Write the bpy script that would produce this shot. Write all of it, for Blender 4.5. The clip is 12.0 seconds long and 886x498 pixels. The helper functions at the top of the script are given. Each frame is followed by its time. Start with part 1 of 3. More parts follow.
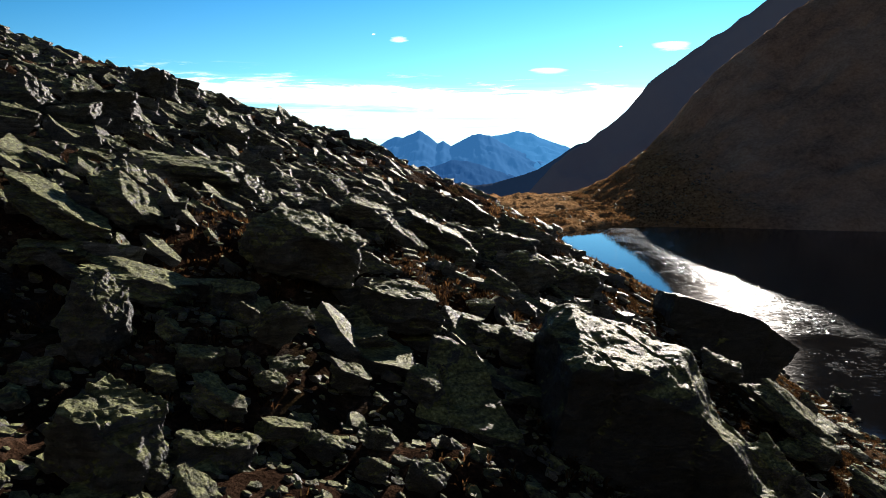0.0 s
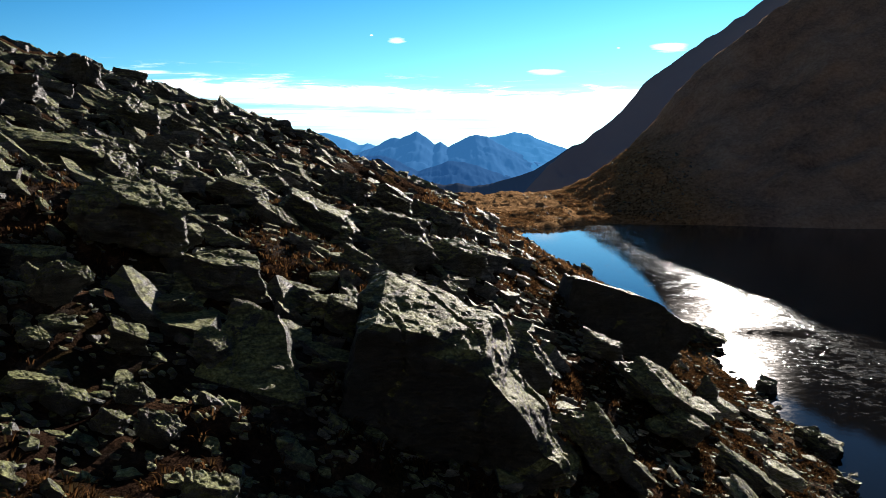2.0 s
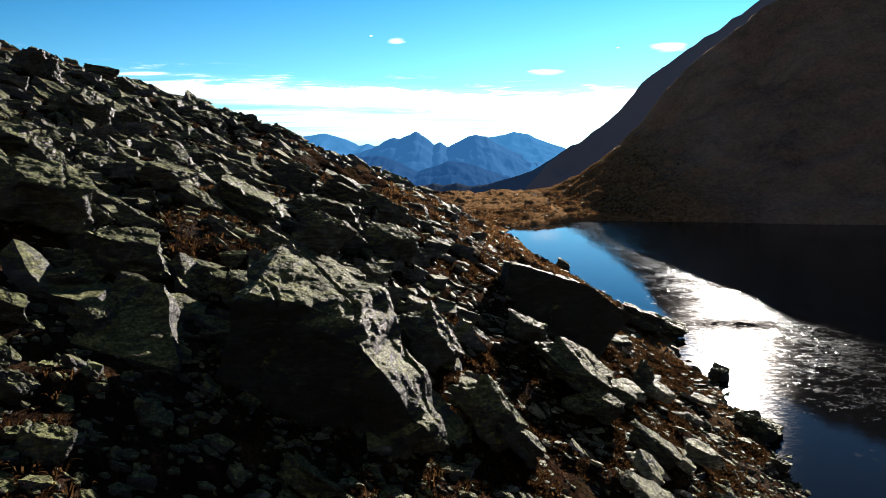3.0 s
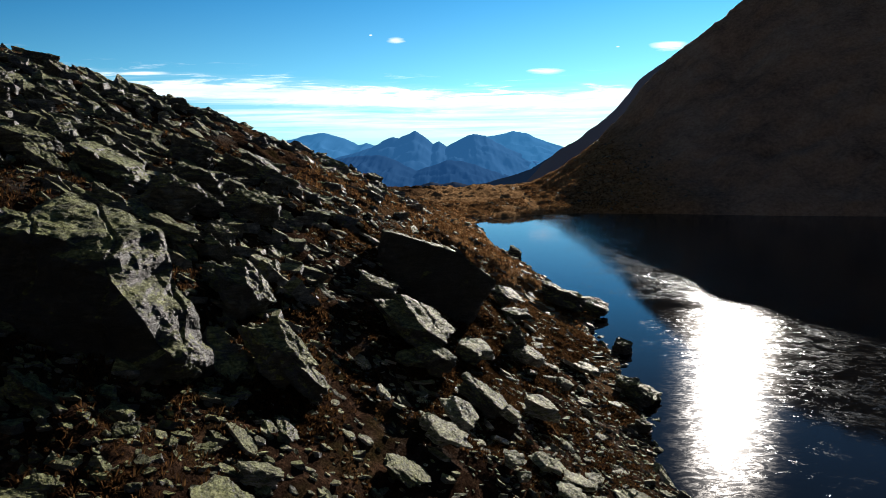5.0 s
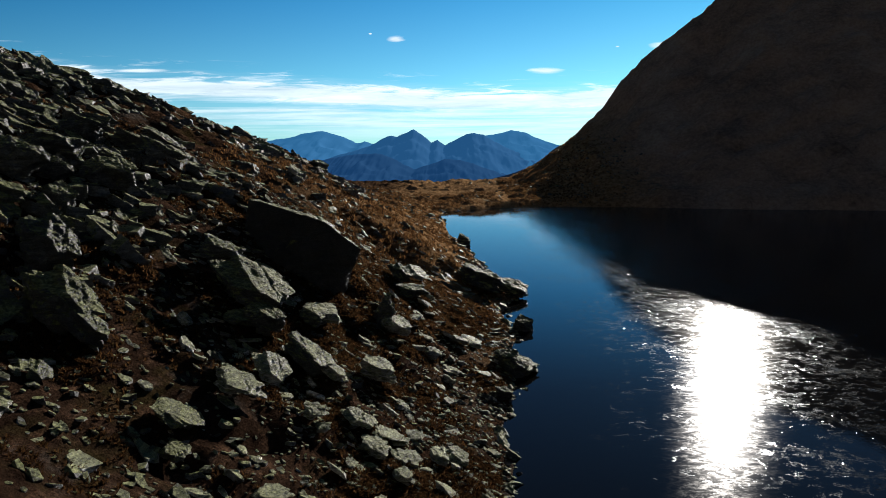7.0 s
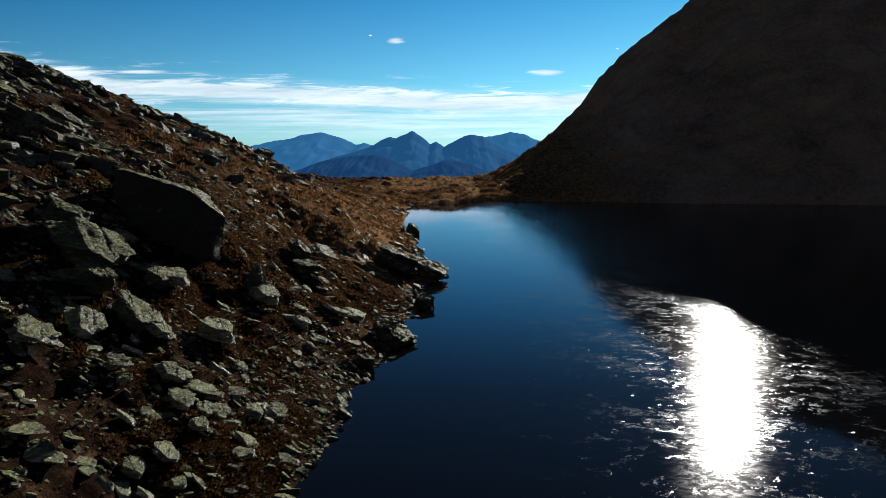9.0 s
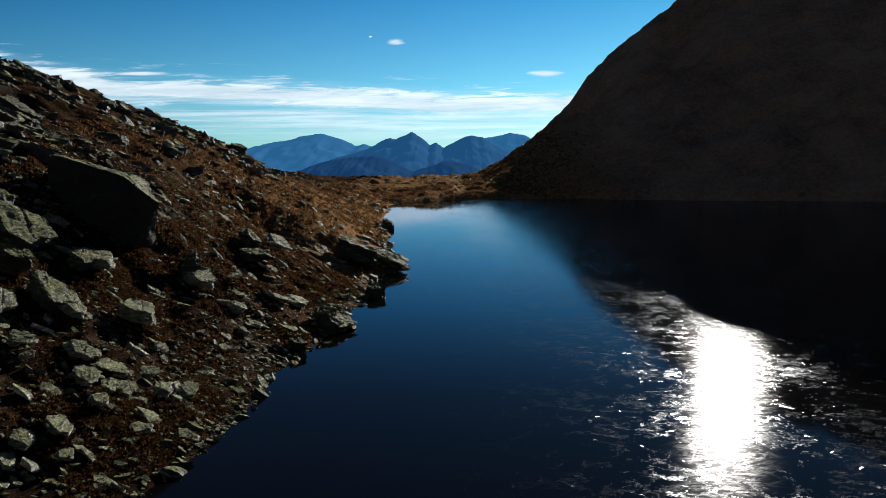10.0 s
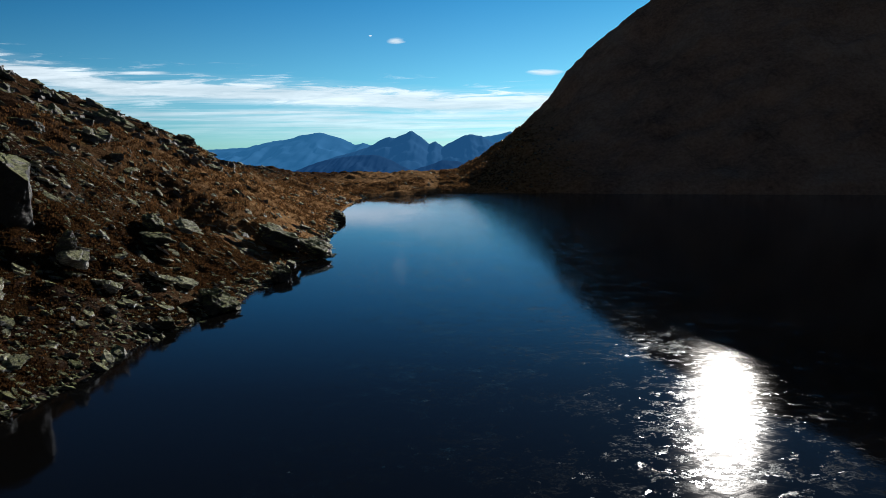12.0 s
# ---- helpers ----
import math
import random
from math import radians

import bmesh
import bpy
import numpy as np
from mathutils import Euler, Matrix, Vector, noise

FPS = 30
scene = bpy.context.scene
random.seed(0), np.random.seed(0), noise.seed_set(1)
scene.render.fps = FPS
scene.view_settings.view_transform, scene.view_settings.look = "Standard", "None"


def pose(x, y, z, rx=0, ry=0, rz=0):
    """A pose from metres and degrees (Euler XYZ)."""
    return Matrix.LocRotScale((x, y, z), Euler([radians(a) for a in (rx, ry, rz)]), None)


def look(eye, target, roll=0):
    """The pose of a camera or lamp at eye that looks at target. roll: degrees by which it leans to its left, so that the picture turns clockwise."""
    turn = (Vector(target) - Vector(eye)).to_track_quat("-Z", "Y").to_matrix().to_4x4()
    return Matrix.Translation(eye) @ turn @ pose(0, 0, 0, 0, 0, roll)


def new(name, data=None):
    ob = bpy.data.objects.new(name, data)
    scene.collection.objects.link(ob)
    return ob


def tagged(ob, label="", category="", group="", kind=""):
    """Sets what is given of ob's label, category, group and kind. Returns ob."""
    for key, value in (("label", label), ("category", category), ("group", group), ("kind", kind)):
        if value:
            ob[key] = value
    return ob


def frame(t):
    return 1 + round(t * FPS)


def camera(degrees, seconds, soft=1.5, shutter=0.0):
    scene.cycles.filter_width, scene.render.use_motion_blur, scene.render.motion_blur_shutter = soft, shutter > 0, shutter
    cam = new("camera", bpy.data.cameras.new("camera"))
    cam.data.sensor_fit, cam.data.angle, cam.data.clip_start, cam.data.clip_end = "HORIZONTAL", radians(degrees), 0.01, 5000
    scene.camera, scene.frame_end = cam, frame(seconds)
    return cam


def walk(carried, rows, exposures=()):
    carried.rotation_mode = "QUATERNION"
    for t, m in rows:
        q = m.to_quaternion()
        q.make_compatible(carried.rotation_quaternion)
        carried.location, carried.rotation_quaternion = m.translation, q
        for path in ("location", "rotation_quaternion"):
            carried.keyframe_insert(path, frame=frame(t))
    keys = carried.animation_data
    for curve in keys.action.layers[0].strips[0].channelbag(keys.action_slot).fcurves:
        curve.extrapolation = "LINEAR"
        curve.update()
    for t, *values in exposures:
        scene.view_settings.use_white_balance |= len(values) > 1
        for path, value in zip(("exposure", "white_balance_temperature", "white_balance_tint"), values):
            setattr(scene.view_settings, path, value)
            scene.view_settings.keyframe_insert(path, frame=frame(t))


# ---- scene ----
cam = camera(66.3, 12.0, soft=0.6)
PATH = [
    (0, (0.992, -0.171, 11.745), (0.969, 1.81, 11.469), -0.6),
    (0.5, (1.616, -0.081, 11.565), (1.595, 1.899, 11.29), -0.6),
    (1, (2.392, -0.048, 11.418), (2.374, 1.932, 11.142), -0.6),
    (1.5, (3.333, -0.087, 11.252), (3.316, 1.894, 10.978), -0.6),
    (2, (4.323, -0.225, 11.087), (4.307, 1.756, 10.814), -0.5),
    (2.5, (5.355, -0.427, 10.88), (5.339, 1.554, 10.608), -0.6),
    (3, (6.43, -0.659, 10.649), (6.413, 1.322, 10.377), -0.7),
    (3.2, (6.885, -0.715, 10.621), (6.862, 1.265, 10.337), -0.7),
    (4.8, (10.426, -1.379, 9.642), (10.405, 0.603, 9.373), -0.8),
    (5, (10.853, -1.431, 9.59), (10.836, 0.55, 9.316), -0.8),
    (5.5, (11.965, -1.531, 9.355), (11.95, 0.449, 9.079), -0.6),
    (6, (13.138, -1.641, 9.088), (13.125, 0.34, 8.811), -0.6),
    (6.5, (14.329, -1.713, 8.809), (14.316, 0.267, 8.532), -0.5),
    (7, (15.523, -1.799, 8.531), (15.51, 0.182, 8.254), -0.5),
    (7.2, (16.004, -1.86, 8.473), (15.993, 0.121, 8.192), -0.5),
    (9, (20.315, -2.15, 7.368), (20.303, -0.169, 7.096), -0.4),
    (9.5, (21.48, -2.2, 7.071), (21.469, -0.218, 6.801), -0.2),
    (10, (22.745, -2.349, 6.793), (22.732, -0.367, 6.524), -0.5),
    (10.5, (23.965, -2.403, 6.553), (23.95, -0.421, 6.284), -0.6),
    (11, (25.142, -2.436, 6.361), (25.128, -0.454, 6.091), -0.5),
    (11.5, (26.249, -2.412, 6.162), (26.235, -0.431, 5.892), -0.5),
    (12, (27.388, -2.439, 6.021), (27.374, -0.457, 5.749), -0.6),
]
walk(cam, [(t, look(eye, target, roll)) for t, eye, target, roll in PATH],
     exposures=[(0, 1.53, 6900, 15), (3, 1.48, 6850, 15), (5, 1.02, 6750, 13), (7, 0.7, 6550, 11), (12, 0.47, 6450, 11)])

# ---- node trees ----
class Nodes:
    """A node tree written line by line: a new material's, or the given world's."""

    def __init__(self, name, tree=None):
        if tree is None:
            self.mat = bpy.data.materials.new(name)
            self.mat.use_nodes = True
        self.nt = tree or self.mat.node_tree
        self.nt.nodes.clear()
        self.out = self.nt.nodes.new("ShaderNodeOutputWorld" if tree else "ShaderNodeOutputMaterial")

    def node(self, kind, **links):
        n = self.nt.nodes.new(kind)
        self.wire(n, links)
        return n

    def wire(self, n, links):
        for key, value in links.items():
            socket = n.inputs[int(key[1:])] if key[0] == "i" and key[1:].isdigit() else n.inputs[key.replace("_", " ")]
            if isinstance(value, bpy.types.NodeSocket):
                self.nt.links.new(value, socket)
            else:
                socket.default_value = value

    def place(self):
        return self.node("ShaderNodeNewGeometry").outputs["Position"]

    def noise(self, vec, scale, detail=5.0, rough=0.6, distort=0.0):
        return self.node("ShaderNodeTexNoise", Vector=vec, Scale=scale, Detail=detail, Roughness=rough, Distortion=distort).outputs["Fac"]

    def ramp(self, fac, *stops):
        n = self.node("ShaderNodeValToRGB", Fac=fac)
        e = n.color_ramp.elements
        while len(e) < len(stops):
            e.new(0.5)
        for el, (pos, col) in zip(e, stops):
            el.position = pos
            el.color = (col, col, col, 1) if isinstance(col, float) else (*col, 1)
        return n.outputs["Color"]

    def mix(self, fac, a, b, blend="MIX"):
        n = self.node("ShaderNodeMix")
        n.data_type, n.blend_type = "RGBA", blend
        def c(v):
            return (*v, 1) if isinstance(v, tuple) else v
        self.wire(n, {"i0": fac, "i6": c(a), "i7": c(b)})
        return n.outputs[2]

    def math(self, op, a, b=0.0):
        n = self.node("ShaderNodeMath")
        n.operation = op
        self.wire(n, {"i0": a, "i1": b})
        return n.outputs[0]

    def bump(self, height, strength, distance, normal=None):
        links = dict(Height=height, Strength=strength, Distance=distance)
        if normal is not None:
            links["Normal"] = normal
        return self.node("ShaderNodeBump", **links).outputs["Normal"]

    def random(self):
        return self.node("ShaderNodeObjectInfo").outputs["Random"]

    def principled(self, **links):
        n = self.node("ShaderNodeBsdfPrincipled", **links)
        self.nt.links.new(n.outputs["BSDF"], self.out.inputs["Surface"])
        return n


# ---- world and sun ----
SUN_AZ, SUN_EL = radians(23.0), radians(19.3)
world = bpy.data.worlds.new("sky")
scene.world = world
world.use_nodes = True


def sky_world():
    """A clear autumn sky, deep blue aloft, with a low band of cloud down the valley and a few small clouds over it."""
    w = Nodes("sky", world.node_tree)
    sky = w.node("ShaderNodeTexSky")
    sky.sky_type = "NISHITA"
    sky.sun_disc = False
    sky.sun_elevation, sky.sun_rotation = SUN_EL, SUN_AZ
    sky.altitude, sky.air_density, sky.dust_density, sky.ozone_density = 2300, 1.0, 0.5, 2.0
    way = w.node("ShaderNodeTexCoord").outputs["Generated"]
    xyz = w.node("ShaderNodeSeparateXYZ", Vector=way)
    ahead = w.math("MAXIMUM", w.math("ABSOLUTE", xyz.outputs["Y"]), 0.02)
    u, v = w.math("DIVIDE", xyz.outputs["X"], ahead), w.math("DIVIDE", xyz.outputs["Z"], ahead)
    clear = w.mix(1.0, sky.outputs["Color"], w.ramp(v, (0.0, (0.46, 0.86, 1.05)), (0.1, (0.40, 0.95, 1.05)), (0.22, (0.18, 0.74, 0.97)), (0.36, (0.19, 0.42, 0.54)), (0.55, (0.19, 0.39, 0.49))), "MULTIPLY")
    clear = w.mix(1.0, clear, w.ramp(w.math("ADD", u, 0.7), (0.05, 0.77), (0.75, 1.0)), "MULTIPLY")
    drift = w.node("ShaderNodeCombineXYZ", X=w.math("MULTIPLY", u, 4.5), Y=w.math("MULTIPLY", v, 48.0), Z=1.7).outputs["Vector"]
    puff = w.noise(drift, 2.3, 9, 0.66, 0.6)
    streak = w.noise(drift, 0.7, 6, 0.6, 0.3)

    def hump(value, centre, half):
        d = w.math("DIVIDE", w.math("ABSOLUTE", w.math("SUBTRACT", value, centre)), half)
        return w.math("MAXIMUM", w.math("SUBTRACT", 1.0, d), 0.0)

    brow = w.math("MULTIPLY", w.ramp(w.math("ADD", u, 0.7), (0.05, 0.76), (0.21, 0.61), (0.46, 0.545), (0.71, 0.455), (0.9, 0.475)), 0.2)
    below = w.math("ADD", w.math("SUBTRACT", brow, v), w.math("MULTIPLY", w.math("SUBTRACT", puff, 0.5), 0.022))
    thick = w.math("ADD", hump(below, 0.017, 0.021), w.math("MULTIPLY", w.math("SUBTRACT", puff, 0.5), 2.2))
    bars = w.noise(w.node("ShaderNodeCombineXYZ", X=w.math("MULTIPLY", u, 2.2), Y=w.math("MULTIPLY", v, 75.0), Z=4.2).outputs["Vector"], 1.5, 7, 0.62, 0.4)
    thin = w.math("MULTIPLY", hump(below, 0.043, 0.052), w.ramp(bars, (0.38, 0.1), (0.56, 1.0)))
    cloud = w.math("MAXIMUM", w.math("MULTIPLY", w.ramp(thick, (0.12, 0.0), (0.62, 1.0)), w.ramp(hump(below, 0.02, 0.042), (0.02, 0.0), (0.3, 1.0))), w.math("MULTIPLY", thin, 0.8))
    for cu, cv, hu, hv in ((-0.072, 0.163, 0.017, 0.0055), (0.144, 0.117, 0.034, 0.0058), (0.315, 0.150, 0.032, 0.009), (-0.44, 0.1225, 0.055, 0.004), (-0.1075, 0.171, 0.003, 0.0014), (0.245, 0.150, 0.004, 0.0016)):
        spot = w.math("SUBTRACT", 1.0, w.math("POWER", w.math("ADD", w.math("POWER", w.math("DIVIDE", w.math("SUBTRACT", u, cu), hu), 2.0),
                                                       w.math("POWER", w.math("DIVIDE", w.math("SUBTRACT", v, cv), hv), 2.0)), 0.5))
        spot = w.math("ADD", spot, w.math("MULTIPLY", w.math("SUBTRACT", puff, 0.5), 1.4))
        cloud = w.math("MAXIMUM", cloud, w.ramp(spot, (0.15, 0.0), (0.7, 1.0)))
    white = w.mix(w.math("MULTIPLY", puff, streak), (3.8, 5.2, 6.2), (27.0, 27.6, 27.4))
    colour = w.mix(w.math("MULTIPLY", cloud, 0.8), clear, white)
    bg = w.node("ShaderNodeBackground", Color=colour, Strength=0.063)
    w.nt.links.new(bg.outputs["Background"], w.out.inputs["Surface"])


sky_world()
sun = new("sun", bpy.data.lights.new("sun", "SUN"))
sun.data.energy, sun.data.angle, sun.data.color = 5.0, radians(0.55), (1.0, 0.95, 0.88)
sun_way = Vector((math.sin(SUN_AZ) * math.cos(SUN_EL), math.cos(SUN_AZ) * math.cos(SUN_EL), math.sin(SUN_EL)))
sun.matrix_world = look(sun_way * 200, (0, 0, 0))


# ---- materials ----
def rock_material(name, lichen=0.5, island=False, pale=1.0, tint=(0.94, 1.0, 1.06)):
    m = Nodes(name)
    p = m.place()
    rnd = m.node("ShaderNodeNewGeometry").outputs["Random Per Island"] if island else m.random()
    mid = m.noise(p, 5.0, 6, 0.65)
    fine = m.noise(p, 38.0, 5, 0.7)
    tone = m.ramp(mid, (0.3, (0.10, 0.10, 0.102)), (0.5, (0.19, 0.188, 0.183)), (0.7, (0.44, 0.433, 0.41)))
    tone = m.mix(1.0, tone, tuple(pale * c for c in tint), "MULTIPLY")
    if island:
        tone = m.mix(1.0, tone, m.ramp(rnd, (0.0, 0.45), (0.55, 0.9), (0.9, 2.0)), "MULTIPLY")
    tone = m.mix(m.math("MULTIPLY", fine, 0.3), tone, (0.26 * pale, 0.257 * pale, 0.243 * pale))
    up = m.node("ShaderNodeSeparateXYZ", Vector=m.node("ShaderNodeNewGeometry").outputs["Normal"]).outputs["Z"]
    cover = m.math("ADD", m.math("SUBTRACT", m.math("MULTIPLY", up, 1.1), 0.3), m.math("ADD", m.noise(p, 2.6, 6, 0.7), m.math("MULTIPLY", rnd, 0.22)))
    patch = m.ramp(cover, (0.86 - 0.14 * lichen, 0.0), (1.0 - 0.14 * lichen, 1.0))
    lich = m.ramp(m.noise(p, 16.0, 4, 0.6), (0.35, (0.08, 0.092, 0.032)), (0.54, (0.26, 0.28, 0.105)), (0.72, (0.47, 0.49, 0.25)))
    col = m.mix(m.math("MULTIPLY", patch, 0.85), tone, lich)
    crust = m.ramp(m.noise(p, 9.0, 3, 0.5), (0.62, 0.0), (0.68, 1.0))
    col = m.mix(m.math("MULTIPLY", crust, 0.6), col, (0.02, 0.02, 0.019))
    dip = m.node("ShaderNodeMapping", Vector=p, Rotation=(0.1, radians(-38), 0.15), Scale=(1.0, 1.3, 9.0)).outputs["Vector"]
    strata = m.noise(dip, 1.7, 6, 0.68, 0.35)
    seam = m.ramp(m.noise(dip, 0.8, 4, 0.6, 0.3), (0.40, 0.0), (0.46, 1.0))
    col = m.mix(m.ramp(strata, (0.38, 0.75), (0.58, 0.0)), col, (0.022, 0.022, 0.022))
    n = m.bump(m.math("ADD", strata, m.math("MULTIPLY", seam, 0.35)), 1.0, 0.2)
    n = m.bump(mid, 1.0, 0.1, n)
    n = m.bump(m.noise(p, 17.0, 4, 0.6), 0.9, 0.03, n)
    n = m.bump(fine, 1.0, 0.022, n)
    m.principled(Base_Color=col, Roughness=m.ramp(fine, (0.35, 0.38), (0.65, 0.65)), Specular_IOR_Level=m.math("SUBTRACT", 0.34, m.math("MULTIPLY", patch, 0.28)), Normal=n)
    return m.mat


def ground_material():
    m = Nodes("alpine turf and gravel")
    p = m.place()
    big = m.noise(p, 0.22, 5, 0.6)
    mid = m.noise(p, 1.6, 6, 0.65)
    fine = m.noise(p, 14.0, 6, 0.75)
    turf = m.ramp(m.math("ADD", m.math("MULTIPLY", mid, 0.6), m.math("MULTIPLY", fine, 0.4)),
                  (0.40, (0.012, 0.007, 0.005)), (0.53, (0.034, 0.020, 0.013)), (0.68, (0.16, 0.088, 0.052)))
    green = m.ramp(fine, (0.35, (0.014, 0.013, 0.005)), (0.65, (0.055, 0.046, 0.014)))
    turf = m.mix(m.ramp(m.noise(p, 0.5, 4), (0.55, 0.0), (0.7, 0.6)), turf, green)
    stone = m.ramp(fine, (0.3, (0.015, 0.014, 0.013)), (0.55, (0.04, 0.037, 0.034)), (0.7, (0.10, 0.095, 0.09)))
    bare = m.ramp(m.math("ADD", m.math("MULTIPLY", big, 0.55), m.math("MULTIPLY", mid, 0.45)), (0.54, 0.0), (0.62, 1.0))
    col = m.mix(bare, turf, stone)
    xyz = m.node("ShaderNodeSeparateXYZ", Vector=p)
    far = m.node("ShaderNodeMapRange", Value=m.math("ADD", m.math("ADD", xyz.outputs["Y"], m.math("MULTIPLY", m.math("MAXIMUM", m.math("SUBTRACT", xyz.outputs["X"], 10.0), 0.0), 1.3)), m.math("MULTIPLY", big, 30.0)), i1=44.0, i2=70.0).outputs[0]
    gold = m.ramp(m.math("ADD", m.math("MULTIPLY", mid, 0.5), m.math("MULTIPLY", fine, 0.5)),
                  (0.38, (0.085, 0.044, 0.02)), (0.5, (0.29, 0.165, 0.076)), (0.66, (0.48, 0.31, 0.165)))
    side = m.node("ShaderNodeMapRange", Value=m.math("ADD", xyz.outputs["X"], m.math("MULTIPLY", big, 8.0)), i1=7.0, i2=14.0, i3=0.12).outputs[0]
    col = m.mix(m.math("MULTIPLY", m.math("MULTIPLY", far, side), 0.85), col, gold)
    # brown spur slope; its colour is lifted paler in place of veiling glare
    veil_lift = m.node("ShaderNodeMapRange", Value=m.math("ADD", xyz.outputs["X"], m.math("MULTIPLY", big, 10.0)), i1=47.0, i2=58.0).outputs[0]
    slope = m.ramp(m.math("ADD", m.math("MULTIPLY", m.noise(p, 0.08, 6, 0.7), 0.6), m.math("MULTIPLY", mid, 0.4)),
                   (0.36, (0.15, 0.10, 0.072)), (0.5, (0.31, 0.205, 0.14)), (0.66, (0.44, 0.315, 0.22)))
    col = m.mix(veil_lift, col, slope)
    # added unseen back slope, toned darker to hold down the fill light
    back_dark = m.ramp(mid, (0.35, (0.04, 0.04, 0.03)), (0.65, (0.15, 0.13, 0.09)))
    col = m.mix(m.node("ShaderNodeMapRange", Value=m.math("ADD", xyz.outputs["Y"], m.math("MULTIPLY", big, 20.0)), i1=-25.0, i2=-45.0).outputs[0], col, back_dark)
    n = m.bump(mid, 1.0, 0.5)
    n = m.bump(m.noise(p, 5.0, 5, 0.7), 1.0, 0.16, n)
    n = m.bump(fine, 1.0, 0.06, n)
    m.principled(Base_Color=col, Roughness=0.92, Specular_IOR_Level=0.0, Normal=n)
    return m.mat


def water_material():
    """Still water near the shore; out on the lake the wind ruffles it and chips of thin ice lie tilted this way and that."""
    m = Nodes("dark lake water with thin ice")
    p = m.place()
    xyz = m.node("ShaderNodeSeparateXYZ", Vector=p)
    gust = m.math("ADD", xyz.outputs["X"], m.math("MULTIPLY", m.noise(p, 0.14, 5, 0.7), 12.0))
    wind = m.node("ShaderNodeMapRange", Value=gust, i1=28.0, i2=33.0).outputs[0]
    away = m.node("ShaderNodeMapRange", Value=xyz.outputs["Y"], i1=16.0, i2=52.0).outputs[0]
    swell = m.noise(m.node("ShaderNodeMapping", Vector=p, Scale=(0.6, 1.0, 1.0)).outputs["Vector"], 1.1, 4, 0.6, 0.4)
    small = m.noise(m.node("ShaderNodeMapping", Vector=p, Scale=(0.7, 2.2, 1.0)).outputs["Vector"], 4.5, 4, 0.65, 0.6)
    n = m.bump(swell, 0.02, 0.08)
    n = m.bump(small, m.math("ADD", 0.008, m.math("MULTIPLY", m.math("MULTIPLY", wind, away), 0.10)), 0.035, n)

    def chips(scale, stretch, warp, amount, tilt, cover):
        """Splinters of ice: each cell of a warped mesh tilts its own way, and only some of the cells hold one."""
        q = m.node("ShaderNodeVectorMath", i0=p, i1=m.mix(1.0, m.node("ShaderNodeTexNoise", Vector=p, Scale=1.9, Detail=4.0, Roughness=0.7).outputs["Color"], (warp, warp, 0.0), "MULTIPLY")).outputs["Vector"]
        q = m.node("ShaderNodeMapping", Vector=q, Scale=stretch).outputs["Vector"]
        cells = m.node("ShaderNodeTexVoronoi", Vector=q, Scale=scale)
        chance = m.node("ShaderNodeSeparateColor", Color=cells.outputs["Color"])
        here = m.math("LESS_THAN", m.math("ADD", chance.outputs["Blue"], m.math("MULTIPLY", cells.outputs["Distance"], 0.42)), m.math("MULTIPLY", cover, amount))

        def lean_of(channel):
            r = m.math("SUBTRACT", m.math("MULTIPLY", chance.outputs[channel], 2.0), 1.0)
            return m.math("MULTIPLY", m.math("MULTIPLY", r, m.math("ABSOLUTE", r)), tilt)

        lean = m.node("ShaderNodeCombineXYZ", X=lean_of("Red"), Y=lean_of("Green"), Z=1.0)
        here = m.math("MULTIPLY", here, m.ramp(m.noise(p, 3.0 * scale, 3, 0.7, 1.2), (0.5, 0.0), (0.53, 1.0)))
        return here, m.node("ShaderNodeVectorMath", i0=lean.outputs["Vector"])

    drifts = m.ramp(m.noise(p, 0.35, 6, 0.78), (0.42, 0.08), (0.6, 1.0))
    cover = m.math("MULTIPLY", drifts, m.node("ShaderNodeMapRange", Value=gust, i1=24.5, i2=33.0, i3=0.012).outputs[0])
    cover = m.math("ADD", cover, m.math("MULTIPLY", m.math("MULTIPLY", wind, away), 0.5))
    cover = m.math("MULTIPLY", cover, m.node("ShaderNodeMapRange", Value=xyz.outputs["X"], i1=36.0, i2=48.0, i3=1.0, i4=0.1).outputs[0])
    reach = m.math("ADD", m.math("POWER", m.math("DIVIDE", m.math("SUBTRACT", xyz.outputs["X"], 24.2), 3.4), 2.0), m.math("POWER", m.math("DIVIDE", m.math("SUBTRACT", xyz.outputs["Y"], 40.8), 1.7), 2.0))
    calm = m.node("ShaderNodeMapRange", Value=m.math("ADD", reach, m.math("MULTIPLY", m.noise(p, 0.8, 5, 0.7), 2.4)), i1=1.2, i2=2.6).outputs[0]
    cover = m.math("MULTIPLY", cover, calm)
    tight = m.node("ShaderNodeBsdfGlossy", Color=(0.8, 0.87, 1, 1), Roughness=0.06, Normal=n)
    tight.distribution = "BECKMANN"
    wide = m.node("ShaderNodeBsdfGlossy", Color=(1, 1, 1, 1), Roughness=m.math("ADD", 0.195, m.math("MULTIPLY", away, 0.085)), Normal=n)
    wide.distribution = "BECKMANN"
    ruffle = m.noise(m.node("ShaderNodeMapping", Vector=p, Scale=(0.7, 1.3, 1.0)).outputs["Vector"], 2.2, 9, 0.8, 1.6)
    glare = m.math("MULTIPLY", calm, m.math("ADD", m.math("MULTIPLY", m.math("SUBTRACT", 1.0, away), 0.03), m.math("MULTIPLY", m.math("SUBTRACT", 1.0, m.math("MULTIPLY", away, 0.88)), m.ramp(ruffle, (0.46, 0.0), (0.51, 0.05), (0.60, 0.3)))))
    gloss = m.node("ShaderNodeMixShader", Fac=glare, i1=tight.outputs[0], i2=wide.outputs[0])
